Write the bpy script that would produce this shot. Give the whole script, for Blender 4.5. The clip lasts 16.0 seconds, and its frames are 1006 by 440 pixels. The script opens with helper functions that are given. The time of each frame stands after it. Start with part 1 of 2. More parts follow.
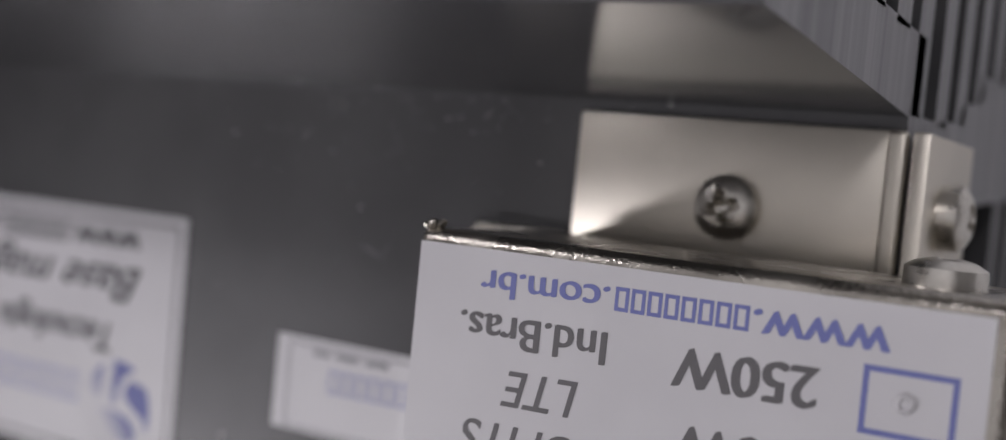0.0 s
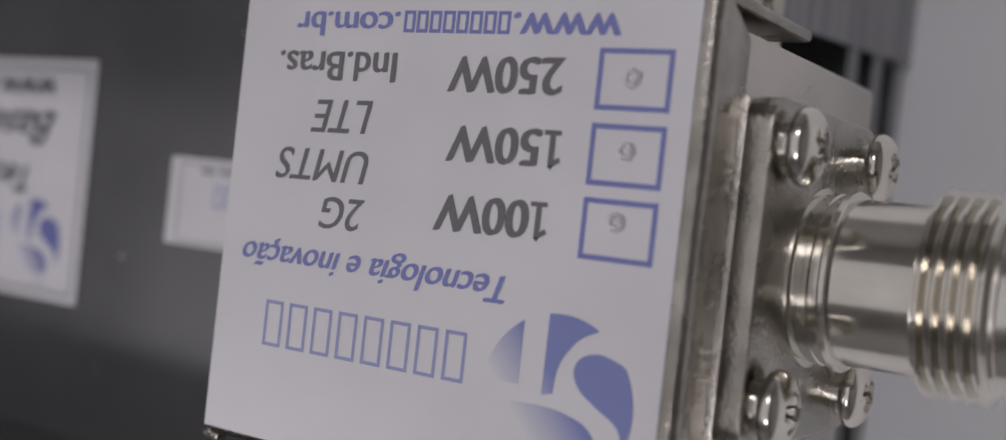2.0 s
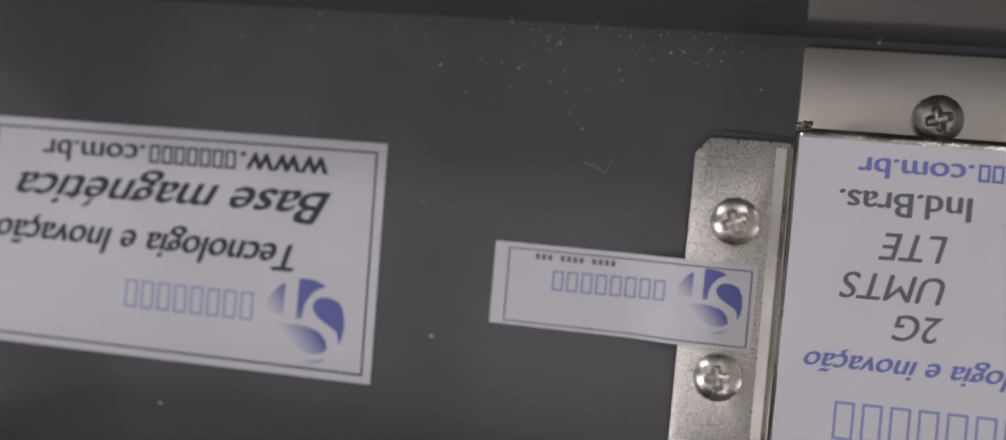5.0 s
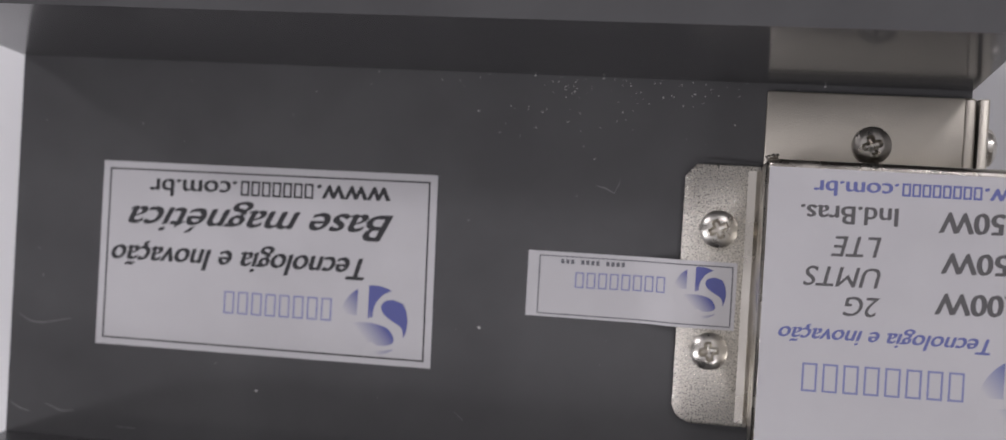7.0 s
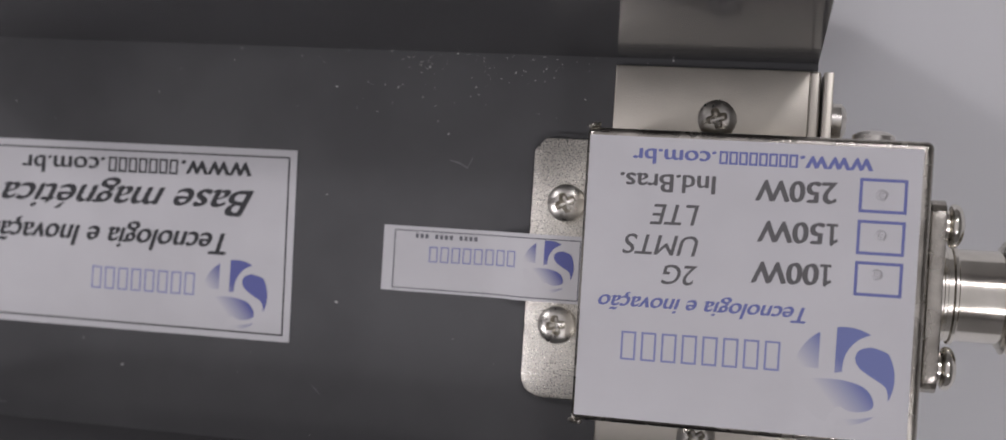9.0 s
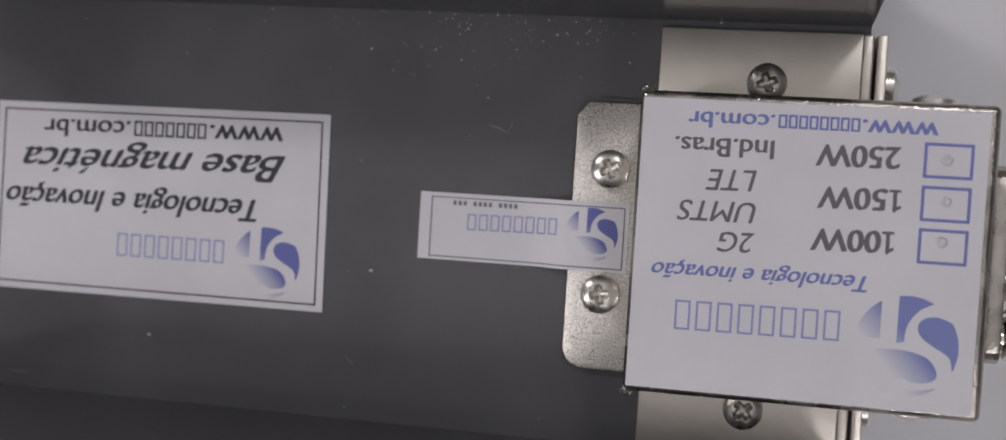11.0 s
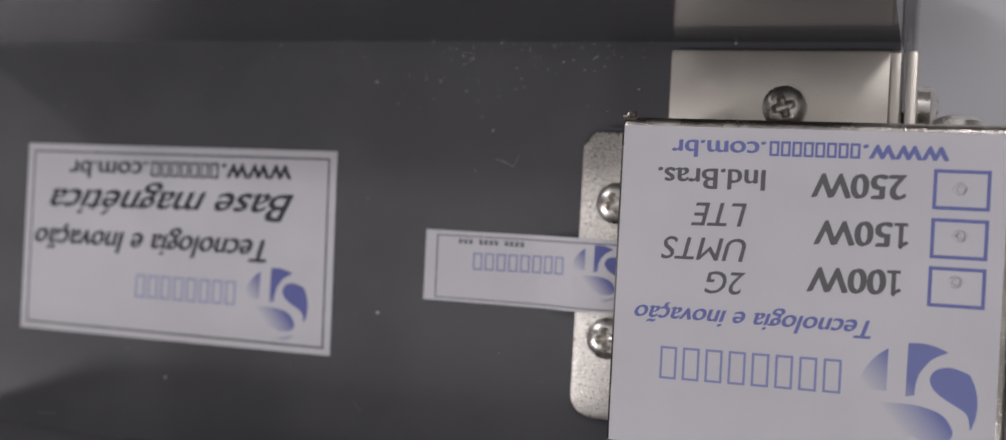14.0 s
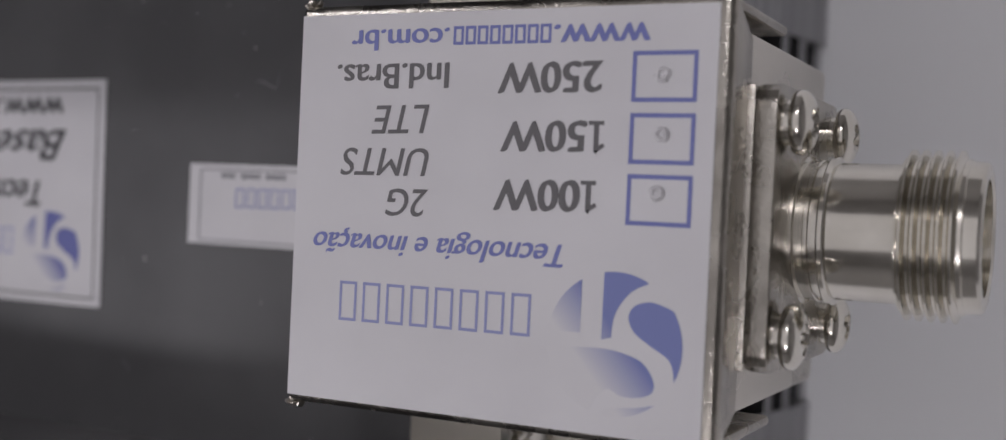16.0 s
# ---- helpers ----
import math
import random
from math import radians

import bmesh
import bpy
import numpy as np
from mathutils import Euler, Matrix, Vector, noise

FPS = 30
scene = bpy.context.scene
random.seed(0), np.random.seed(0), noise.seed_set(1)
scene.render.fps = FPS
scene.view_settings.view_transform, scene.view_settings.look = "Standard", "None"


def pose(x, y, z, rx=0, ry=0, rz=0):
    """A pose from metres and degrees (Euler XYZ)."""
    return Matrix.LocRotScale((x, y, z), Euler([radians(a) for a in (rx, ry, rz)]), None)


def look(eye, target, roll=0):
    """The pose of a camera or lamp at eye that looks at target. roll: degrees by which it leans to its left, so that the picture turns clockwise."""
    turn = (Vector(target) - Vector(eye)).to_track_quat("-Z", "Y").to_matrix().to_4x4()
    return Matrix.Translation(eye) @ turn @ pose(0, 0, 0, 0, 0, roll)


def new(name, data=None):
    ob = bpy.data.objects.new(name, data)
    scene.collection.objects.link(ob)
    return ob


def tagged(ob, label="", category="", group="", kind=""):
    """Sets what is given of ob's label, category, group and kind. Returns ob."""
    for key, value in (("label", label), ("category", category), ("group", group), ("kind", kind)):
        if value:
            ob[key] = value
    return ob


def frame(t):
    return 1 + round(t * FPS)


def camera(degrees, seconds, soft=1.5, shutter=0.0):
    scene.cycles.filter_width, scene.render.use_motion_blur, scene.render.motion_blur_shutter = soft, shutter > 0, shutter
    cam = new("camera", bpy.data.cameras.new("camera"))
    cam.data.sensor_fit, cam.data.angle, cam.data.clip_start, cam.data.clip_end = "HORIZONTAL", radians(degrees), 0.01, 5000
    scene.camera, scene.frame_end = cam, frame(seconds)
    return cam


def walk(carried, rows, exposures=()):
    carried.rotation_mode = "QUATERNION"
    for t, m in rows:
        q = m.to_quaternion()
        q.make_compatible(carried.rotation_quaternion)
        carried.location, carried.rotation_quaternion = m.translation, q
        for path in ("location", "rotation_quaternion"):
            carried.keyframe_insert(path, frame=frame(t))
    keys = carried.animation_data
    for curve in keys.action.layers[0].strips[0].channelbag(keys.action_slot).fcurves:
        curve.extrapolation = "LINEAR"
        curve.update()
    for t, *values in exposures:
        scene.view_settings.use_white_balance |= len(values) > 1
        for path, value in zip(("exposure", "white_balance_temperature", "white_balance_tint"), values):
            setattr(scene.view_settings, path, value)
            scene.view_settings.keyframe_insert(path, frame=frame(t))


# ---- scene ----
cam = camera(44.5, 16.0, soft=1.3)
# seconds, eye in metres, turn in degrees
ROWS = [
    (0.0, 0.0482, 0.0196, 0.1715, 1.33, 31.36, 6.60),
    (0.5, 0.0552, 0.0060, 0.1662, 2.47, 31.99, 6.68),
    (1.0, 0.0601, -0.0002, 0.1675, 2.90, 31.95, 7.06),
    (1.5, 0.0663, 0.0015, 0.1664, 1.91, 32.69, 6.40),
    (2.0, 0.0725, -0.0037, 0.1690, 3.52, 32.75, 7.48),
    (2.5, 0.0781, -0.0053, 0.1695, 2.11, 33.20, 6.10),
    (3.0, 0.0771, -0.0050, 0.1701, 2.27, 33.23, 5.88),
    (3.5, 0.0514, -0.0030, 0.1828, 3.22, 28.23, 7.08),
    (4.0, 0.0241, 0.0007, 0.1967, 1.34, 21.20, 5.79),
    (4.5, -0.0002, 0.0013, 0.2075, 0.84, 15.79, 5.58),
    (4.7, -0.0094, 0.0027, 0.2134, 0.37, 13.71, 5.45),
    (6.8, -0.0179, 0.0061, 0.2639, -0.26, 10.23, 3.32),
    (7.0, -0.0175, 0.0060, 0.2668, -0.20, 9.98, 3.30),
    (7.5, -0.0135, 0.0059, 0.2706, -0.26, 9.85, 3.10),
    (8.0, -0.0033, 0.0034, 0.2698, 0.22, 10.69, 3.16),
    (8.5, 0.0076, 0.0041, 0.2660, -0.19, 11.39, 3.24),
    (9.0, 0.0135, 0.0013, 0.2617, 0.46, 11.75, 3.54),
    (9.2, 0.0138, 0.0004, 0.2608, 0.46, 11.76, 3.36),
    (11.3, 0.0028, -0.0006, 0.2580, -0.75, 11.12, 3.72),
    (11.5, 0.0024, -0.0006, 0.2582, -0.55, 11.30, 3.71),
    (12.0, 0.0009, 0.0012, 0.2603, -0.78, 11.42, 3.55),
    (12.5, 0.0023, 0.0008, 0.2611, -0.42, 12.36, 3.43),
    (13.0, 0.0023, 0.0025, 0.2635, -0.45, 12.84, 3.32),
    (13.5, 0.0126, 0.0020, 0.2572, 0.49, 15.88, 3.44),
    (14.0, 0.0279, 0.0012, 0.2398, 0.85, 19.64, 3.18),
    (14.5, 0.0418, 0.0001, 0.2225, 0.55, 22.22, 2.83),
    (15.0, 0.0521, -0.0035, 0.2103, 0.86, 24.01, 3.07),
    (15.5, 0.0618, -0.0072, 0.2014, 1.47, 25.63, 3.29),
    (16.0, 0.0679, -0.0057, 0.1939, 0.73, 26.82, 2.98),
]
walk(cam, [(t, pose(x, y, z, rx, ry, rz)) for t, x, y, z, rx, ry, rz in ROWS],
     [(0.0, -0.07), (1.0, -0.15), (2.5, -0.12), (4.0, -0.15), (4.5, -0.08), (7.0, 0.02), (12.0, 0.02), (14.0, -0.05), (16.0, -0.12)])

# ---- light: two long and two square ceiling lamps and a wide, weak added fill in a closed room ----
TABLE = -0.017
scene.view_settings.exposure = 0.0
world = bpy.data.worlds.new("world")
world.use_nodes = True
world.node_tree.nodes["Background"].inputs[0].default_value = (0.8, 0.85, 1.0, 1)
world.node_tree.nodes["Background"].inputs[1].default_value = 0.05
scene.world = world


def lamp_panel(name, m, sx, sy, watts, colour):
    lamp = bpy.data.lights.new(name, "AREA")
    lamp.shape, lamp.size, lamp.size_y = "RECTANGLE", sx, sy
    lamp.energy, lamp.color = watts, colour
    ob = new(name, lamp)
    ob.matrix_world = m
    return ob


TINT = (0.96, 0.922, 0.98)
HERE = (-0.06, -0.006, 0.06)
for x, y, z, watts in ((-1.46, -0.64, 1.45, 11.0), (-1.48, 0.94, 1.43, 7.8)):
    lamp_panel("ceiling_lamp", pose(x, y, z, -12 if y > 0 else 12, -35, 0), 0.56, 0.14, watts, TINT)
for y in (0.90, -0.90):
    lamp_panel("ceiling_lamp", look((0.46, y, 1.50), HERE), 0.24, 0.22, 3.5, TINT)
# added fill in place of a bright ceiling; evens out tab and table
lamp_panel("ceiling_panel", pose(0.05, 0.0, 1.54), 1.9, 1.7, 3.8, TINT)

# ---- materials ----
MM = 0.001


def material(name, colour, rough=0.5, metal=0.0, spec=0.5):
    m = bpy.data.materials.new(name)
    m.use_nodes = True
    b = m.node_tree.nodes["Principled BSDF"]
    b.inputs["Base Color"].default_value = (*colour, 1)
    b.inputs["Roughness"].default_value = rough
    b.inputs["Metallic"].default_value = metal
    b.inputs["Specular IOR Level"].default_value = spec
    return m


def textured(m, scale, colours=None, roughs=None, bump=0.0, stretch=(1, 1, 1), detail=4.0, depth=0.0001, lo=0.35, hi=0.65):
    """Adds one layer of object-space noise to a material: colour, roughness and relief."""
    t = m.node_tree
    b = t.nodes["Principled BSDF"]
    at = t.nodes.new("ShaderNodeTexCoord")
    mp = t.nodes.new("ShaderNodeMapping")
    mp.inputs["Scale"].default_value = stretch
    n = t.nodes.new("ShaderNodeTexNoise")
    n.inputs["Scale"].default_value, n.inputs["Detail"].default_value = scale, detail
    t.links.new(at.outputs["Object"], mp.inputs["Vector"])
    t.links.new(mp.outputs["Vector"], n.inputs["Vector"])
    fac = t.nodes.new("ShaderNodeMapRange")
    fac.inputs["From Min"].default_value, fac.inputs["From Max"].default_value = lo, hi
    t.links.new(n.outputs["Fac"], fac.inputs["Value"])
    if colours:
        mix = t.nodes.new("ShaderNodeMix")
        mix.data_type = "RGBA"
        mix.inputs["A"].default_value, mix.inputs["B"].default_value = (*colours[0], 1), (*colours[1], 1)
        t.links.new(fac.outputs["Result"], mix.inputs["Factor"])
        t.links.new(mix.outputs["Result"], b.inputs["Base Color"])
    if roughs:
        r = t.nodes.new("ShaderNodeMapRange")
        r.inputs["To Min"].default_value, r.inputs["To Max"].default_value = roughs
        t.links.new(fac.outputs["Result"], r.inputs["Value"])
        t.links.new(r.outputs["Result"], b.inputs["Roughness"])
    if bump:
        p = t.nodes.new("ShaderNodeBump")
        p.inputs["Strength"].default_value, p.inputs["Distance"].default_value = bump, depth
        t.links.new(fac.outputs["Result"], p.inputs["Height"])
        old = b.inputs["Normal"].links
        if old:
            t.links.new(old[0].from_socket, p.inputs["Normal"])
        t.links.new(p.outputs["Normal"], b.inputs["Normal"])
    return m


PAINT = material("black_anodised_aluminium", (0.08, 0.08, 0.082), 0.24, 0.0, 0.14)
textured(PAINT, 45, ((0.086, 0.086, 0.089), (0.105, 0.105, 0.108)), (0.22, 0.26))
textured(PAINT, 2500, bump=0.06, depth=0.00004)
# drawn along x: a sheen across the profile, and a thin clear oxide layer over it
along = PAINT.node_tree.nodes.new("ShaderNodeCombineXYZ")
along.inputs[0].default_value = 1.0
gloss = PAINT.node_tree.nodes["Principled BSDF"].inputs
PAINT.node_tree.links.new(along.outputs["Vector"], gloss["Tangent"])
gloss["Anisotropic"].default_value, gloss["Anisotropic Rotation"].default_value = 0.9, 0.25
gloss["Coat Weight"].default_value, gloss["Coat Roughness"].default_value = 0.5, 0.10
CUT = material("sawn_aluminium", (0.42, 0.42, 0.43), 0.5, 0.5)
textured(CUT, 500, ((0.25, 0.25, 0.26), (0.42, 0.42, 0.43)), (0.42, 0.6), 0.35, (1, 0.02, 1), 3.0, 0.0002)
NICKEL = material("nickel_plated_steel", (0.60, 0.57, 0.51), 0.3, 1.0)
textured(NICKEL, 90, ((0.56, 0.53, 0.475), (0.66, 0.63, 0.575)), (0.24, 0.36))
textured(NICKEL, 2200, bump=0.12, depth=0.00004, detail=2.0)
GRAIN = material("orange_peel_nickel_with_glints", (0.58, 0.55, 0.49), 0.3, 1.0)
# sparkle of the grain put into the colour as pale flecks; relief follows
textured(GRAIN, 4300, ((0.50, 0.48, 0.43), (0.80, 0.765, 0.69)), (0.26, 0.40), detail=2.0, lo=0.40, hi=0.58)
textured(GRAIN, 4300, bump=0.6, depth=0.00005, detail=2.0)
SATIN = material("satin_nickel", (0.70, 0.675, 0.615), 0.32, 1.0)
textured(SATIN, 120, ((0.69, 0.65, 0.57), (0.75, 0.705, 0.62)), (0.36, 0.42), detail=3.0)
textured(SATIN, 3800, bump=0.22, depth=0.00005, detail=2.0)
EDGE = material("worn_folded_nickel", (0.52, 0.49, 0.44), 0.34, 1.0)
textured(EDGE, 160, ((0.33, 0.31, 0.275), (0.55, 0.52, 0.465)), (0.16, 0.36))
textured(EDGE, 2600, bump=0.4, depth=0.00006, detail=2.0)
CHROME = material("bright_nickel", (0.74, 0.71, 0.64), 0.2, 1.0)
textured(CHROME, 220, ((0.68, 0.65, 0.58), (0.78, 0.75, 0.68)), (0.13, 0.20), 0.06, depth=0.00003)
SCREW = material("screw_steel", (0.62, 0.60, 0.56), 0.22, 1.0)
textured(SCREW, 600, ((0.62, 0.595, 0.545), (0.76, 0.735, 0.68)), (0.26, 0.36), 0.1, depth=0.00005)
PAPER = material("glossy_label_paper", (0.80, 0.78, 0.80), 0.38, 0.0, 0.5)
textured(PAPER, 70, ((0.605, 0.597, 0.612), (0.645, 0.637, 0.652)), (0.34, 0.42))
textured(PAPER, 900, bump=0.04, depth=0.00005)
FILM = material("stretched_glossy_film", (0.64, 0.63, 0.645), 0.12)
INK = material("grey_black_ink", (0.125, 0.12, 0.124), 0.45)
BLACK = material("black_ink", (0.03, 0.03, 0.034), 0.45)
BLUE = material("blue_ink", (0.165, 0.185, 0.44), 0.45)
PALE = material("pale_blue_ink", (0.27, 0.29, 0.52), 0.45)
LINE = material("thin_grey_ink", (0.16, 0.16, 0.18), 0.45)
TABLETOP = material("white_laminate", (0.84, 0.84, 0.85), 0.45)
textured(TABLETOP, 3, ((0.84, 0.84, 0.85), (0.88, 0.88, 0.89)), (0.4, 0.5))
# tones of the unseen room, chosen for the contrast they reflect in the metal
WALL = material("pale_wall_paint", (0.62, 0.61, 0.60), 0.8)
textured(WALL, 2, ((0.59, 0.58, 0.57), (0.65, 0.64, 0.63)))
GROUND = material("unseen_dark_floor", (0.12, 0.115, 0.11), 0.6)
textured(GROUND, 3, ((0.10, 0.095, 0.09), (0.14, 0.135, 0.13)))
SCUFF = material("scuffed_paint", (0.19, 0.19, 0.195), 0.5)
DUST = material("pale_dust", (0.55, 0.54, 0.53), 0.8)


def fading(name, dark, light, centre, way, length):
    """An ink that fades from dark to light along a direction on the label."""
    m = material(name, dark, 0.45)
    t = m.node_tree
    at = t.nodes.new("ShaderNodeTexCoord")
    sub = t.nodes.new("ShaderNodeVectorMath")
    sub.operation = "SUBTRACT"
    sub.inputs[1].default_value = centre
    dot = t.nodes.new("ShaderNodeVectorMath")
    dot.operation = "DOT_PRODUCT"
    dot.inputs[1].default_value = Vector(way).normalized()
    rng = t.nodes.new("ShaderNodeMapRange")
    rng.inputs["From Min"].default_value, rng.inputs["From Max"].default_value = -length, length
    mix = t.nodes.new("ShaderNodeMix")
    mix.data_type = "RGBA"
    mix.inputs["A"].default_value, mix.inputs["B"].default_value = (*dark, 1), (*light, 1)
    t.links.new(at.outputs["Object"], sub.inputs[0])
    t.links.new(sub.outputs["Vector"], dot.inputs[0])
    t.links.new(dot.outputs["Value"], rng.inputs["Value"])
    t.links.new(rng.outputs["Result"], mix.inputs["Factor"])
    t.links.new(mix.outputs["Result"], t.nodes["Principled BSDF"].inputs["Base Color"])
    return m


# ---- building helpers; lengths in millimetres ----
def part(name, bm, mat, parent=None, label="", smooth=True, mats=()):
    bmesh.ops.recalc_face_normals(bm, faces=bm.faces)
    me = bpy.data.meshes.new(name)
    bm.to_mesh(me)
    bm.free()
    me.materials.append(mat)
    for extra in mats:
        me.materials.append(extra)
    if smooth:
        me.set_sharp_from_angle(angle=radians(32))
    ob = new(name, me)
    if parent:
        ob.parent = parent
        ob.matrix_parent_inverse = Matrix.Translation(-parent.location)
    if label:
        ob["label"] = label
    return ob


def thing(name, label, category, group="", at=(0, 0, 0)):
    ob = new(name)
    ob.location = Vector(at) * MM
    return tagged(ob, label, category, group)


def block(x0, x1, y0, y1, z0, z1, bevel=0.0, segments=2):
    bm = bmesh.new()
    m = pose((x0 + x1) / 2 * MM, (y0 + y1) / 2 * MM, (z0 + z1) / 2 * MM) @ Matrix.Diagonal(((x1 - x0) * MM, (y1 - y0) * MM, (z1 - z0) * MM, 1))
    bmesh.ops.create_cube(bm, size=1, matrix=m)
    if bevel:
        bmesh.ops.bevel(bm, geom=bm.edges[:], offset=bevel * MM, segments=segments, profile=0.5, affect="EDGES")
        for f in bm.faces:
            f.smooth = True
    return bm


def prism(outline, axis, a, b, bevel=0.0, segments=2):
    """An outline in two axes, drawn out along the third from a to b."""
    def place(p, d):
        v = {"x": (d, p[0], p[1]), "y": (p[0], d, p[1]), "z": (p[0], p[1], d)}[axis]
        return Vector(v) * MM
    bm = bmesh.new()
    low = [bm.verts.new(place(p, a)) for p in outline]
    top = [bm.verts.new(place(p, b)) for p in outline]
    n = len(outline)
    for i in range(n):
        bm.faces.new((low[i], low[(i + 1) % n], top[(i + 1) % n], top[i]))
    bm.faces.new(low)
    bm.faces.new(top[::-1])
    if bevel:
        bmesh.ops.recalc_face_normals(bm, faces=bm.faces)
        bmesh.ops.bevel(bm, geom=bm.edges[:], offset=bevel * MM, segments=segments, profile=0.5, affect="EDGES")
        for f in bm.faces:
            f.smooth = True
    return bm


def lathe(profile, m, steps=48):
    """A profile of (along, radius) turned about the local z axis, placed by m."""
    bm = bmesh.new()
    rings = []
    for along, r in profile:
        if r < 1e-6:
            rings.append([bm.verts.new(m @ Vector((0, 0, along * MM)))])
        else:
            rings.append([bm.verts.new(m @ Vector((r * MM * math.cos(2 * math.pi * k / steps), r * MM * math.sin(2 * math.pi * k / steps), along * MM))) for k in range(steps)])
    for p, q in zip(rings, rings[1:]):
        for k in range(steps):
            j = (k + 1) % steps
            if len(p) == 1 and len(q) == 1:
                continue
            if len(p) == 1:
                bm.faces.new((p[0], q[k], q[j]))
            elif len(q) == 1:
                bm.faces.new((p[k], p[j], q[0]))
            else:
                bm.faces.new((p[k], p[j], q[j], q[k]))
    for f in bm.faces:
        f.smooth = True
    return bm


def screw(parent, place, ry=0, rx=0, turn=20, r=3.1, h=2.2, dome=0.42, mat=None, neck=0.0):
    """A pan-head screw with a cross recess; its axis is turned by rx and ry from straight up. neck: how far the head stands off on a narrower washer."""
    m = pose(place[0] * MM, place[1] * MM, place[2] * MM, rx, ry, 0) @ pose(0, 0, 0, 0, 0, turn)
    steps, rings = 72, 22
    bm = bmesh.new()
    grid = []
    for i in range(rings + 1):
        f = i / rings
        row = []
        for k in range(steps):
            a = 2 * math.pi * k / steps
            rad = r * min(1.0, 1.02 * f ** 0.9)
            x, y = rad * math.cos(a), rad * math.sin(a)
            if neck:
                z = neck + 0.7 + (h - neck - 0.7) * max(0.0, 1 - f ** 2.6) ** 0.6
            else:
                z = h * (1 - dome * f ** (2.6 + 2 * (dome - 0.42))) if f < 1 else 0.0
            arm = min(abs(x), abs(y))
            far = max(abs(x), abs(y))
            width = 0.70 - 0.18 * far / r
            deep = max(0.0, min(1.0, (width - arm) / 0.42)) * max(0.0, min(1.0, (0.52 * r - far) / 0.45))
            z -= deep * (1.7 - 0.9 * far / r)
            row.append(bm.verts.new(m @ Vector((x * MM, y * MM, z * MM))))
            if i == 0:
                break
        grid.append(row)
    under = [(0.985, neck + 0.4), (0.93, neck + 0.15), (0.80, neck), (0.70, neck - 0.1), (0.72, -0.3)] if neck else [(1.0, -0.3)]
    for w, z in under:
        grid.append([bm.verts.new(m @ (Vector((w * r * math.cos(2 * math.pi * k / steps), w * r * math.sin(2 * math.pi * k / steps), z)) * MM)) for k in range(steps)])
    for p, q in zip(grid, grid[1:]):
        for k in range(steps):
            j = (k + 1) % steps
            if len(p) == 1:
                bm.faces.new((p[0], q[k], q[j]))
            else:
                bm.faces.new((p[k], p[j], q[j], q[k]))
    for f in bm.faces:
        f.smooth = True
    return part("screw", bm, mat or SCREW, parent, "pan-head screw with a cross recess")


def sheet(outline, z):
    bm = bmesh.new()
    bm.faces.new([bm.verts.new((x * MM, y * MM, z * MM)) for x, y in outline])
    return bm


def printed(body, start, end, height, z, mat, parent, shear=0.0, bold=0.0, name="printed_text"):
    """A line of text, upside down as it stands: it starts at the right and runs to the left; height is that of its tallest letter."""
    cu = bpy.data.curves.new("line", "FONT")
    cu.body, cu.size, cu.shear, cu.resolution_u = body, 1.0, shear, 4
    tmp = bpy.data.objects.new("line", cu)
    scene.collection.objects.link(tmp)
    me = bpy.data.meshes.new_from_object(tmp.evaluated_get(bpy.context.evaluated_depsgraph_get()))
    bpy.data.objects.remove(tmp)
    co = np.array([v.co[:] for v in me.vertices])
    x0, x1, top = co[:, 0].min(), co[:, 0].max(), co[:, 1].max()
    (sx, sy), (ex, ey) = start, end
    width = math.hypot(ex - sx, ey - sy)
    ux, uy = (ex - sx) / width, (ey - sy) / width
    for v in me.vertices:
        u, w = (v.co.x - x0) / (x1 - x0) * width, v.co.y / top * height
        v.co = Vector((sx + ux * u + uy * w, sy + uy * u - ux * w, z)) * MM
        v.co.y = (sy + uy * u + ux * w) * MM
    if bold:
        # heavier strokes: the same letters again, a hair higher and to each side
        bm = bmesh.new()
        for k, side in enumerate((0, -1, 1)):
            first = len(bm.verts)
            bm.from_mesh(me)
            bm.verts.ensure_lookup_table()
            for v in bm.verts[first:]:
                v.co += Vector((side * bold * height, 0.35 * side * bold * height, 0.006 * k)) * MM
        bm.to_mesh(me)
        bm.free()
    me.materials.append(mat)
    ob = new(name, me)
    ob.parent = parent
    return ob


def stripe(points, width, z, mat, parent, name="printed_line", closed=False):
    """A flat printed stroke along points."""
    bm = bmesh.new()
    n = len(points)
    pairs = []
    for i, (x, y) in enumerate(points):
        a = points[(i - 1) % n] if closed or i else points[0]
        b = points[(i + 1) % n] if closed or i < n - 1 else points[-1]
        if closed:
            d0 = Vector((x - a[0], y - a[1])).normalized()
            d1 = Vector((b[0] - x, b[1] - y)).normalized()
            bis = (Vector((-d0.y, d0.x)) + Vector((-d1.y, d1.x)))
            nor = bis / max(0.3, bis.length_squared / 2)
        else:
            d = Vector((b[0] - a[0], b[1] - a[1])).normalized()
            nor = Vector((-d.y, d.x))
        w = width[i] if isinstance(width, (list, tuple)) else width
        pairs.append([bm.verts.new(((x + s * nor.x * w / 2) * MM, (y + s * nor.y * w / 2) * MM, z * MM)) for s in (1, -1)])
    for i in range(n if closed else n - 1):
        p, q = pairs[i], pairs[(i + 1) % n]
        bm.faces.new((p[0], p[1], q[1], q[0]))
    return part(name, bm, mat, parent)


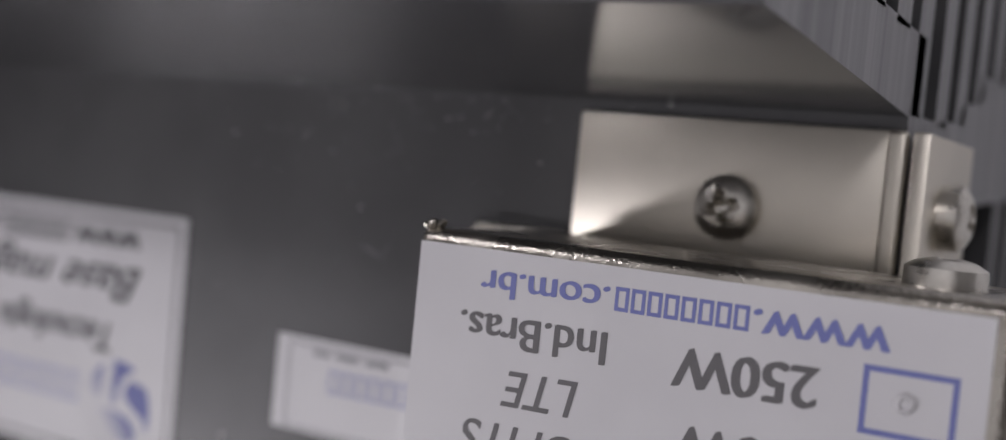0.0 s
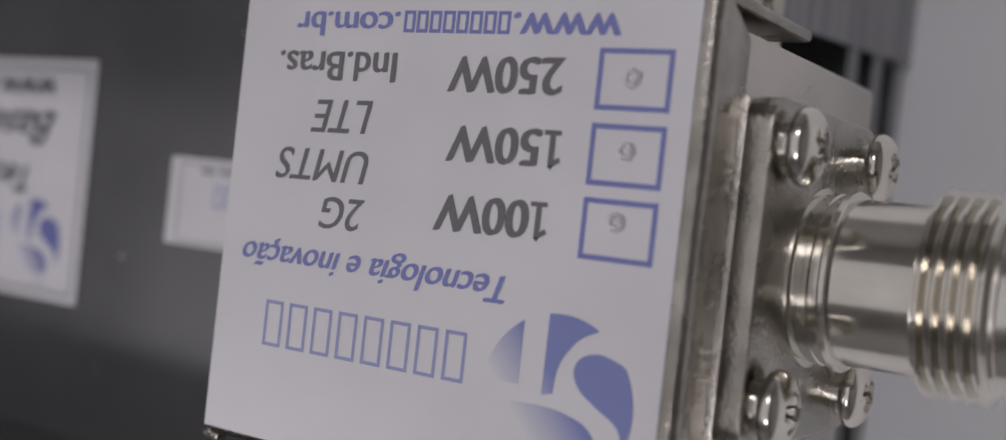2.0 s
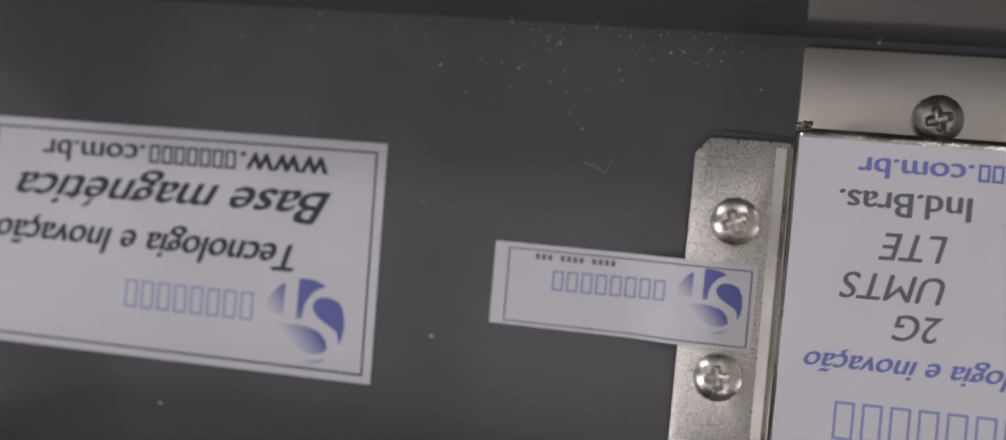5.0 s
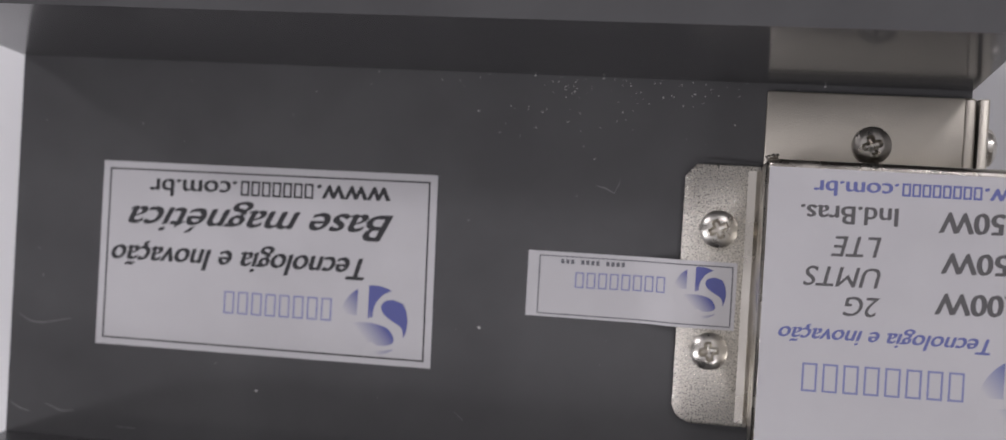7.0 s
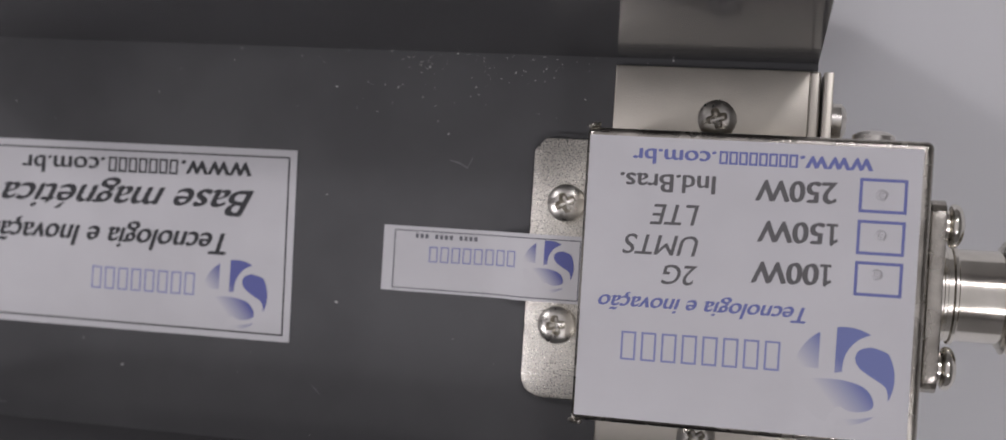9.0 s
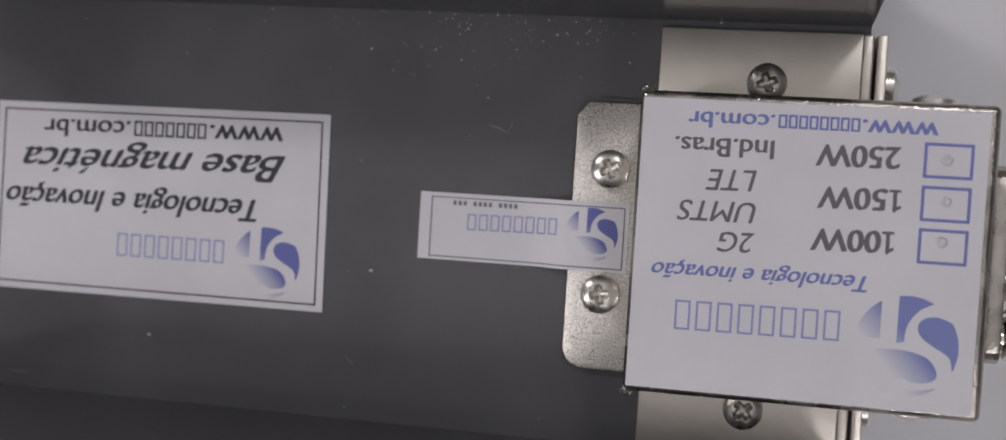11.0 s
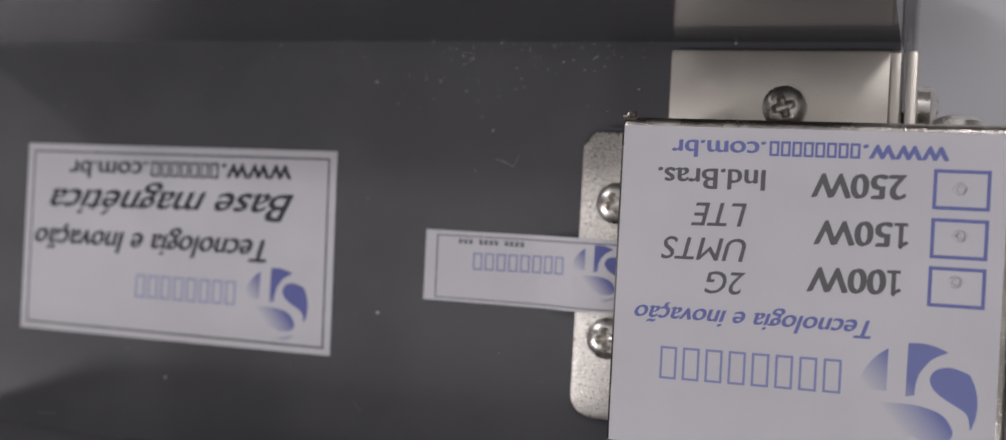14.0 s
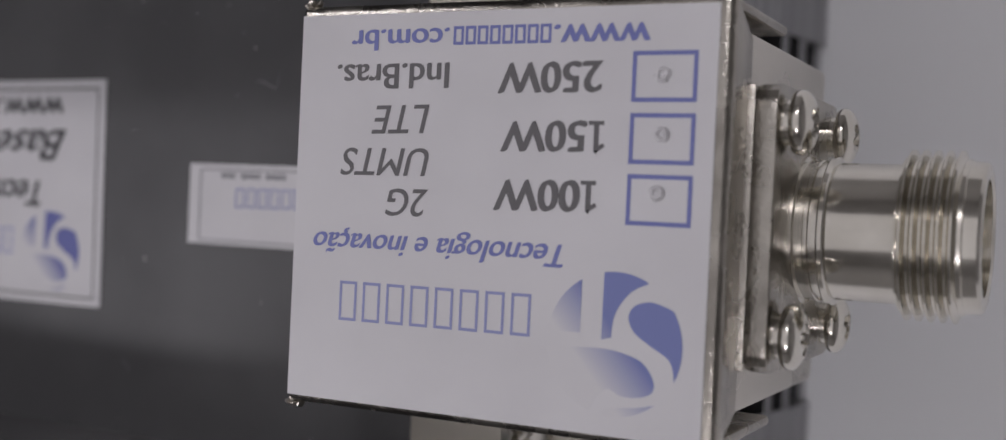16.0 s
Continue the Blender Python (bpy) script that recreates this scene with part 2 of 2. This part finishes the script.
def blocks_row(start, end, height, count, stroke, z, mat, parent):
    """A brand name as a row of plain open blocks of its size."""
    (sx, sy), (ex, ey) = start, end
    step = (ex - sx) / count
    for k in range(count):
        x0, x1 = sx + step * (k + 0.16), sx + step * (k + 0.80)
        y = sy + (ey - sy) * (k + 0.5) / count
        stripe([(x0, y), (x1, y), (x1, y - height), (x0, y - height)], stroke, z, mat, parent, "printed_block", True)


def emblem(cx, cy, r, z, parent, dark, light):
    """The round blue mark: four pieces of a disc with white bands left between them, fading to one side."""
    way = Vector((-0.75, -0.65, 0)).normalized()
    fade = fading("fading_blue_ink", dark, light, (cx * MM + way.x * 0.2 * r * MM, cy * MM + way.y * 0.2 * r * MM, z * MM), way, r * 0.34 * MM)

    def arc(a, b, n=14):
        return [(math.cos(radians(a + (b - a) * k / n)), math.sin(radians(a + (b - a) * k / n))) for k in range(n + 1)]

    def bend(knots):
        out = []
        for i in range(len(knots) - 1):
            p0, p1, p2, p3 = knots[max(0, i - 1)], knots[i], knots[i + 1], knots[min(len(knots) - 1, i + 2)]
            for k in range(4):
                t = k / 4
                out.append(tuple(0.5 * (2 * p1[j] + (p2[j] - p0[j]) * t + (2 * p0[j] - 5 * p1[j] + 4 * p2[j] - p3[j]) * t * t + (3 * p1[j] - p0[j] - 3 * p2[j] + p3[j]) * t ** 3) for j in (0, 1)))
        return out

    pieces = [
        [(-0.50, 0.12)] + arc(120, 173),
        [(-0.18, 0.05)] + arc(100, 60)[:-1] + bend([(0.49, 0.87), (0.24, 0.74), (0.05, 0.5), (-0.02, 0.28), (-0.03, 0.05)]),
        arc(31, -26)[:-1] + bend([(0.90, -0.44), (0.83, -0.16), (0.53, 0.03), (0.30, 0.19), (0.21, 0.38), (0.29, 0.55), (0.52, 0.62), (0.76, 0.56), (0.857, 0.515)]),
        [(-0.98, -0.10)] + bend([(-0.3, -0.07), (0.06, -0.09), (0.42, -0.2), (0.60, -0.42), (0.60, -0.6), (0.42, -0.69), (0.15, -0.70), (-0.05, -0.62), (-0.2, -0.74), (-0.26, -0.86)]) + arc(252, 187),
        arc(262, 312) + bend([(0.63, -0.775), (0.4, -0.83), (0.15, -0.86), (-0.13, -0.9)]),
    ]
    for piece in pieces:
        part("printed_mark", sheet([(cx + r * u, cy + r * v) for u, v in piece], z), fade, parent, "piece of a round blue mark fading to white")


# ---- setting: the table, and an unseen room added round it for bounce and reflections ----
tagged(part("table_top", block(-900, 900, -600, 600, TABLE / MM - 28, TABLE / MM, 2.0), TABLETOP), "plain white laminate table top", "table")
ROOM = 2200
tagged(part("floor", block(-ROOM, ROOM, -ROOM, ROOM, -860, -770), GROUND), kind="structure")
tagged(part("ceiling", block(-ROOM, ROOM, -ROOM, ROOM, 1560, 1600), WALL), kind="structure")
tagged(part("wall_north", block(-ROOM, ROOM, ROOM, ROOM + 100, -770, 1560), WALL), kind="structure")
tagged(part("wall_south", block(-ROOM, ROOM, -ROOM - 100, -ROOM, -770, 1560), WALL), kind="structure")
tagged(part("wall_west", block(-ROOM - 100, -ROOM, -ROOM, ROOM, -770, 1560), WALL), kind="structure")
tagged(part("wall_east", block(ROOM, ROOM + 100, -ROOM, ROOM, -770, 1560), WALL), kind="structure")

# ---- heat sink: an H-shaped profile with outer fins ----
X0, X1, YT, YB, ZF, ZFRONT, ZBACK = -144.3, 21.2, 28.2, -40.8, 60.0, 99.0, -17.0
YM = (YT + YB) / 2
sink = thing("heat_sink", "long black anodised aluminium heat sink with bare sawn ends", "heat sink", at=((X0 + X1) / 2, YM, ZBACK))


def cut_ends(ob):
    """The sawn ends show bare metal."""
    ob.data.materials.append(CUT)
    for f in ob.data.polygons:
        if abs(f.normal.x) > 0.9:
            f.material_index = 1
    return ob


cut_ends(part("web", block(X0, X1, YB, YT, 46, ZF), PAINT, sink, "flat black face between the flanges"))
for side in (1, -1):
    def across(y):
        return y if side > 0 else 2 * YM - y
    outline = [(across(y), z) for z, y in [(ZF, YT), (ZFRONT, YT + 3.4), (ZFRONT, 37.6), (56.5, 35.6), (56.5, YT + 0.4), (48.0, YT + 0.4), (47.0, 28.9), (39, 29.5), (38, 31.5), (30, 32.5), (29, 35.5), (ZBACK, 37.0), (ZBACK, 24.0), (46, 20.0), (46, YT)]]
    cut_ends(part("flange", prism(outline, "x", X0, X1), PAINT, sink, "side flange of the profile"))
    for z, y0 in [(97.3, 37.0), (91.4, 36.8), (82.7, 36.6), (74.0, 36.0), (65.3, 35.5), (57.2, 28.4), (47.4, 28.4), (38.7, 29.4), (29.9, 32.4), (21.2, 35.6), (12.5, 35.9), (3.8, 36.2), (-4.9, 36.5), (-14.6, 36.7)]:
        a, b = sorted((across(y0), across(53.0)))
        cut_ends(part("fin", block(X0, X1, a, b, z - 2.4, z + 2.4 if z < 90 else z + 1.6), PAINT, sink))
for z in (8.0, -3.0, -13.5):
    cut_ends(part("fin", block(X0, X1 - 0.6, -36.0, 23.4, z - 2.2, z + 2.2), PAINT, sink))

# ---- metal case on the heat sink ----
case = thing("metal_case", "nickel-plated folded sheet metal case screwed on the heat sink", "metal case", at=(12.0, -6.4, 60.0))
lid = part("cover", block(-11.3, 36.2, -27.4, 14.6, 84.9, 87.1, 1.0, 4), EDGE, case, "front plate with rounded edges")
part("cover_lip", prism([(13.6, 86.2), (13.6, 85.2), (11.2, 80.8), (-24.0, 80.8), (-26.5, 85.2), (-26.5, 86.2)], "x", 35.15, 36.15, 0.3), EDGE, case, "lip of the cover folded over the side")
side_n = part("cover_side", block(-11.2, 35.6, 13.4, 14.5, 66.0, 86.2, 0.45), EDGE, case)
side_s = part("cover_side", block(-11.2, 35.6, -27.3, -26.2, 66.0, 86.2, 0.45), EDGE, case)
part("body", prism([(-10.9, 61.3), (24.3, 61.3), (24.3, 45.0), (35.1, 45.0), (35.1, 85.2), (-10.9, 85.2)], "y", -24.8, 12.3, 0.7), NICKEL, case, "box body reaching down past the end of the heat sink")
tab = prism([(-23.4, 12.2), (-21.6, 14.4), (-11.2, 14.4), (-11.2, -28.4), (-20.6, -28.4), (-22.6, -27.4), (-23.5, -25.6)], "z", 60.85, 62.05, 0.25)
tab_w = part("mounting_tab", tab, GRAIN, case, "grainy nickel-plated tab with clipped corners")
# thin sheet in the web's material, filling the gap and edging the tab dark
part("liner", prism([(-20.4, 15.3), (-11.4, 14.9), (-11.4, -29.2), (-20.0, -28.8)], "z", 60.02, 60.84), PAINT, case, "thin dark sheet under the tab")
part("fold", prism([(-13.4, 62.0), (-11.9, 62.4), (-11.3, 63.4), (-11.25, 86.2), (-10.85, 86.2), (-10.85, 62.0)], "y", -27.6, 13.6), NICKEL, case)
tab_n = part("mounting_tab", block(-10.9, 21.5, 12.0, 26.9, 60.05, 61.3, 0.3), SATIN, case, "satin nickel-plated tab beside the flange")
tab_s = part("mounting_tab", block(-10.9, 21.5, -39.5, -24.6, 60.05, 61.3, 0.3), SATIN, case, "satin nickel-plated tab beside the flange")
for tab, y0, y1 in ((tab_n, 12.2, 26.8), (tab_s, -39.4, -24.8)):
    part("bent_edge", block(19.9, 21.7, y0, y1, 60.4, 61.6, 0.4, 3), SATIN, tab, "rounded bend at the end of the tab")
plate = part("end_plate", block(22.1, 23.7, -39.4, 26.8, 42.6, 61.6, 0.25), SATIN, case, "plate over the sawn end")
rng = random.Random(3)
for cx, cy in ((-10.6, 14.9), (-10.9, -27.6)):
    for k in range(3):
        burr = bmesh.new()
        bmesh.ops.create_icosphere(burr, subdivisions=2, radius=1.0, matrix=pose((cx + k * 0.55 - 0.4) * MM, (cy + rng.uniform(-0.2, 0.2)) * MM, (86.0 + rng.uniform(-0.4, 0.3)) * MM, 0, 0, 30 * k) @ Matrix.Diagonal((0.5 * MM, 0.35 * MM, 0.6 * MM, 1)))
        for v in burr.verts:
            v.co += Vector([rng.uniform(-0.07, 0.07) * MM for _ in range(3)])
        part("burr", burr, EDGE, lid, "rough bright burr at the corner of the cover")
screw(tab_w, (-17.5, 3.8, 62.1), turn=25)
screw(tab_w, (-17.9, -16.2, 62.1), turn=10)
screw(tab_n, (5.9, 18.6, 61.3), turn=18)
screw(tab_s, (5.6, -32.6, 61.3), turn=40)
screw(plate, (23.7, 19.6, 54.0), ry=90, turn=30, h=2.8)
screw(plate, (23.7, -32.0, 54.0), ry=90, turn=60)
screw(side_n, (29.0, 14.5, 76.0), rx=-90, turn=10)
screw(side_s, (29.0, -27.3, 76.0), rx=90, turn=35)

# ---- coaxial connector on the side of the case ----
CY, CZ = -6.6, 68.6
plug = thing("coaxial_connector", "bright nickel threaded coaxial socket on a square flange", "connector", at=(36.9, CY, CZ))
cam.data.dof.use_dof, cam.data.dof.focus_object, cam.data.dof.aperture_fstop = True, plug, 17.0
part("gasket", block(35.05, 36.9, CY - 13.4, CY + 13.4, CZ - 13.4, CZ + 13.4, 0.3), EDGE, plug)
sq = []
for k in range(4):
    ax, ay = (1, 1, -1, -1)[k], (1, -1, -1, 1)[k]
    for j in range(5):
        a = radians(90 * j / 4)
        u, v = (math.sin(a), math.cos(a)) if k % 2 == 0 else (math.cos(a), math.sin(a))
        sq.append((CY + ax * (11.0 + 2.6 * u), CZ + ay * (11.0 + 2.6 * v)))
square = part("flange_plate", prism(sq, "x", 36.9, 39.0, 0.18), EDGE, plug, "square flange with rounded corners")
ax_m = pose(0.4 * MM, CY * MM, CZ * MM, 0, 90, 0)
part("barrel", lathe([(38.1, 7.5), (38.9, 7.5), (39.0, 7.0), (39.8, 7.0), (39.9, 7.15), (40.3, 7.15), (40.4, 7.0), (41.1, 7.0), (41.2, 7.35), (41.35, 7.45), (41.75, 7.45), (41.9, 7.3), (42.0, 6.85), (48.3, 6.9), (48.6, 7.1)], ax_m, 64), CHROME, plug, "smooth bright barrel with a collar")
prof = [(48.2, 6.9), (48.35, 7.6)]
for k in range(5):
    a = 48.5 + 1.12 * k
    prof += [(a, 7.55), (a + 0.36, 8.35), (a + 0.56, 8.35), (a + 0.92, 7.55)]
prof += [(54.3, 7.5), (54.4, 7.35), (55.65, 7.3), (55.9, 7.1), (56.0, 6.8), (56.0, 6.0), (55.8, 5.75), (54.8, 5.7), (49.0, 5.6), (49.0, 0.0)]
part("threaded_end", lathe(prof, ax_m, 64), CHROME, plug, "threaded rim with an open bore")
part("contact_sleeve", lathe([(48.9, 1.9), (53.0, 1.9), (53.4, 1.6), (53.2, 0.9), (50.2, 0.8), (50.2, 0.0)], ax_m, 32), CHROME, plug)
for dy in (-10.1, 10.1):
    for dz in (-9.8, 9.8):
        screw(square, (39.0, CY + dy, CZ + dz), ry=90, turn=15 + 3 * dy + dz, r=3.1, h=2.85, mat=CHROME, neck=0.7)

# ---- label on the case ----
Z1 = 87.25
label = thing("case_label", "white printed label covering the front of the metal case", "label", at=(12.0, -6.5, 87.1))
label = part("paper", block(-10.8, 34.8, -26.6, 13.5, 87.08, 87.22), PAPER, label)
URL_Y = 11.85
printed("www.", (28.2, URL_Y), (18.6, URL_Y), 1.62, Z1, BLUE, label, 0, 0.06)
blocks_row((18.3, URL_Y), (7.4, URL_Y), 1.55, 8, 0.3, Z1, BLUE, label)
printed(".com.br", (7.0, URL_Y), (-4.5, URL_Y), 2.1, Z1, BLUE, label, 0, 0.045)
printed("250W", (23.6, 8.36), (12.9, 8.25), 2.9, Z1, INK, label, 0, 0.05)
printed("50W", (22.25, 2.72), (13.5, 2.58), 2.9, Z1, INK, label, 0, 0.05)
printed("00W", (21.85, -2.92), (13.0, -3.1), 2.95, Z1, INK, label, 0, 0.05)
for x, y in ((23.35, 2.75), (22.8, -2.88)):
    stripe([(x + 0.75, y - 0.19), (x - 0.8, y - 0.21)], 0.38, Z1, INK, label, "printed_text")
    stripe([(x, y - 0.1), (x, y - 2.9), (x + 0.12, y - 2.9)], [0.52, 0.52, 0.5], Z1 + 0.01, INK, label, "printed_text")
    stripe([(x + 0.05, y - 2.68), (x + 0.8, y - 2.25)], 0.42, Z1 + 0.02, INK, label, "printed_text")
printed("Ind.Bras.", (7.15, 8.38), (-6.1, 8.3), 2.5, Z1, INK, label, 0, 0.035)
printed("LTE", (5.1, 4.2), (-1.55, 4.05), 2.85, Z1, INK, label, 0.2, 0.015)
printed("UMTS", (5.25, -0.22), (-5.2, -0.35), 2.8, Z1, INK, label, 0.2, 0.015)
printed("2G", (5.4, -4.34), (0.5, -4.4), 2.75, Z1, INK, label, 0.2, 0.015)
printed("Tecnologia e inova\u00e7\u00e3o", (20.5, -9.06), (-8.2, -9.2), 2.15, Z1, BLUE, label, 0.3, 0.04)
blocks_row((17.7, -14.1), (-5.1, -14.3), 3.8, 8, 0.30, Z1, PALE, label)
for y0 in (9.24, 3.51, -2.14):
    stripe([(26.85, y0 - 0.2), (32.75, y0 - 0.2), (32.75, y0 - 4.5), (26.85, y0 - 4.5)], 0.42, Z1, BLUE, label, "printed_square", True)
for x, y in ((29.6, 7.0), (29.8, 1.55), (29.6, -3.8)):
    dimple = lathe([(0.0, 0.78), (0.22, 0.62), (0.32, 0.46), (0.06, 0.26), (0.20, 0.0)], pose(x * MM, y * MM, 87.21 * MM), 12)
    for v in dimple.verts:
        v.co += Vector((rng.uniform(-0.09, 0.09), rng.uniform(-0.09, 0.09), rng.uniform(-0.02, 0.10))) * MM
    part("dimple", dimple, FILM, label, "small raised dimple in the paper")
emblem(26.0, -18.0, 6.75, Z1, label, (0.18, 0.21, 0.45), (0.625, 0.617, 0.632))

# ---- sticker on the black face ----
Z2 = 60.22
sticker = thing("sticker", "white printed paper sticker with a thin black border", "sticker", at=(-96.3, -6.6, 60.0))
sticker = part("paper", prism([(-127.4, 9.75), (-65.5, 10.2), (-65.0, -23.2), (-127.4, -23.4)], "z", 60.02, 60.18), PAPER, sticker)
stripe([(-126.0, 8.4), (-66.9, 8.85), (-66.4, -22.0), (-126.0, -22.1)], 0.28, Z2, BLACK, sticker, "printed_border", True)
printed("www.", (-73.8, 7.6), (-87.0, 7.4), 2.3, Z2, BLACK, sticker, 0, 0.05)
blocks_row((-87.6, 7.35), (-101.4, 7.2), 2.3, 7, 0.36, Z2, BLACK, sticker)
printed(".com.br", (-102.0, 7.2), (-118.3, 6.9), 3.0, Z2, BLACK, sticker, 0, 0.04)
printed("Base magn\u00e9tica", (-73.2, 2.7), (-122.0, 1.75), 4.5, Z2, BLACK, sticker, 0.4, 0.042)
printed("Tecnologia e Inova\u00e7\u00e3o", (-77.8, -5.05), (-125.0, -5.35), 3.7, Z2, BLACK, sticker, 0.28, 0.045)
blocks_row((-83.0, -12.4), (-103.6, -12.45), 3.7, 8, 0.28, Z2, PALE, sticker)
emblem(-75.6, -15.6, 6.1, Z2, sticker, (0.115, 0.13, 0.37), (0.625, 0.617, 0.635))

# ---- narrow sticker that runs on to the tab ----
slip = thing("narrow_sticker", "narrow white printed sticker lapping on to the metal tab", "sticker", at=(-31.5, -7.1, 60.0))


def lap(x):
    """Its height: flat on the black face, then up over the edge of the tab."""
    s = max(0.0, min(1.0, (x + 30.5) / 7.6))
    return 60.05 + 2.08 * s * s * (3 - 2 * s)


def lapped(ob):
    for v in ob.data.vertices:
        v.co.z += (lap(v.co.x / MM) - 60.05) * MM
    return ob


def lapped_strip(x0, x1, y0, y1, z, mat, name, thick=0.0):
    bm = bmesh.new()
    cols = 36
    rows = [[bm.verts.new((x * MM, y * MM, (z + lap(x) - 60.05) * MM)) for y in (y0, y1)] for x in [x0 + (x1 - x0) * k / cols for k in range(cols + 1)]]
    for a, b in zip(rows, rows[1:]):
        f = bm.faces.new((a[0], b[0], b[1], a[1]))
        f.smooth = True
    if thick:
        low = [[bm.verts.new(v.co - Vector((0, 0, thick * MM))) for v in row] for row in rows]
        for k in range(cols):
            for j in (0, 1):
                bm.faces.new((rows[k][j], rows[k + 1][j], low[k + 1][j], low[k][j]))
        for k in (0, cols):
            bm.faces.new((rows[k][0], rows[k][1], low[k][1], low[k][0]))
    return part(name, bm, mat, slip)


slip = lapped_strip(-49.0, -14.1, -12.7, -1.6, 60.2, PAPER, "paper", 0.12)
Z3 = 60.27
for y in (-2.35, -12.15):
    lapped_strip(-47.0, -14.8, y - 0.09, y + 0.09, Z3, LINE, "printed_line")
for x in (-47.0, -14.8):
    lapped_strip(x - 0.09, x + 0.09, -12.15, -2.35, Z3, LINE, "printed_line")
for k in range(13):
    if k not in (4, 9):
        lapped_strip(-32.6 - k * 0.85, -33.15 - k * 0.85, -2.8, -3.55, Z3, LINE, "printed_bar")
before = set(slip.children)
blocks_row((-25.5, -4.75), (-41.1, -5.0), 2.45, 8, 0.22, Z3, PALE, slip)
emblem(-20.0, -6.85, 4.3, Z3, slip, (0.115, 0.13, 0.37), (0.625, 0.617, 0.635))
for ob in slip.children:
    if ob not in before:
        lapped(ob)

# ---- dust on the black face ----
rng = random.Random(7)
bm = bmesh.new()
for k in range(190):
    if k < 140:
        x, y = rng.gauss(-32, 18), YT - abs(rng.gauss(0, 4)) - 0.1
    else:
        x, y = rng.uniform(-140, -14), rng.uniform(YB + 1, YT - 1)
    if (x > -12 and y < 27.2) or x > 19 or y < YB or (-129 < x < -64 and -25 < y < 11) or (-50 < x < -13 and -14 < y < 0) or (x > -24.5 and y < 15.5) or x < -143:
        continue
    s = rng.uniform(0.045, 0.13) if rng.random() < 0.9 else rng.uniform(0.11, 0.3)
    a = rng.uniform(0, 3)
    vs = []
    for j in range(5):
        w = a + 2 * math.pi * j / 5
        rr = s * rng.uniform(0.4, 1.0)
        vs.append(bm.verts.new(((x + rr * 1.5 * math.cos(w)) * MM, (y + rr * math.sin(w)) * MM, (ZF + 0.05) * MM)))
    tip = bm.verts.new((x * MM, y * MM, (ZF + 0.05 + s * 0.5) * MM))
    for j in range(5):
        bm.faces.new((vs[j], vs[(j + 1) % 5], tip))
tagged(part("dust", bm, DUST), "pale specks of dust on the black face", "dust", kind="stuff")

# ---- scratches on the black face ----
marks = [[(-142.8, -19.1), (-140.6, -20.3), (-138.2, -20.5), (-132.5, -19.3)],
         [(-143.7, -35.4), (-141.7, -36.5), (-139.8, -36.8)], [(-136.7, -35.1), (-133.5, -36.3), (-131.0, -36.0)],
         [(-38.2, 9.9), (-36.5, 9.5), (-35.0, 8.7)], [(-35.1, 8.8), (-34.3, 10.4), (-34.2, 11.7)],
         [(-122.7, -38.2), (-118.9, -38.3)], [(-60.5, -30.2), (-58.9, -31.6)]]
bm = bmesh.new()
for mark in marks:
    last = None
    for k, (x, y) in enumerate(mark):
        w = 0.05 + 0.05 * (0 < k < len(mark) - 1)
        pair = [bm.verts.new((x * MM, (y + d * w) * MM, (ZF + 0.04) * MM)) for d in (-1, 1)]
        if last:
            bm.faces.new((last[0], last[1], pair[1], pair[0]))
        last = pair
tagged(part("scratches", bm, SCUFF), "fine pale scratches on the black face", "scratches", kind="stuff")
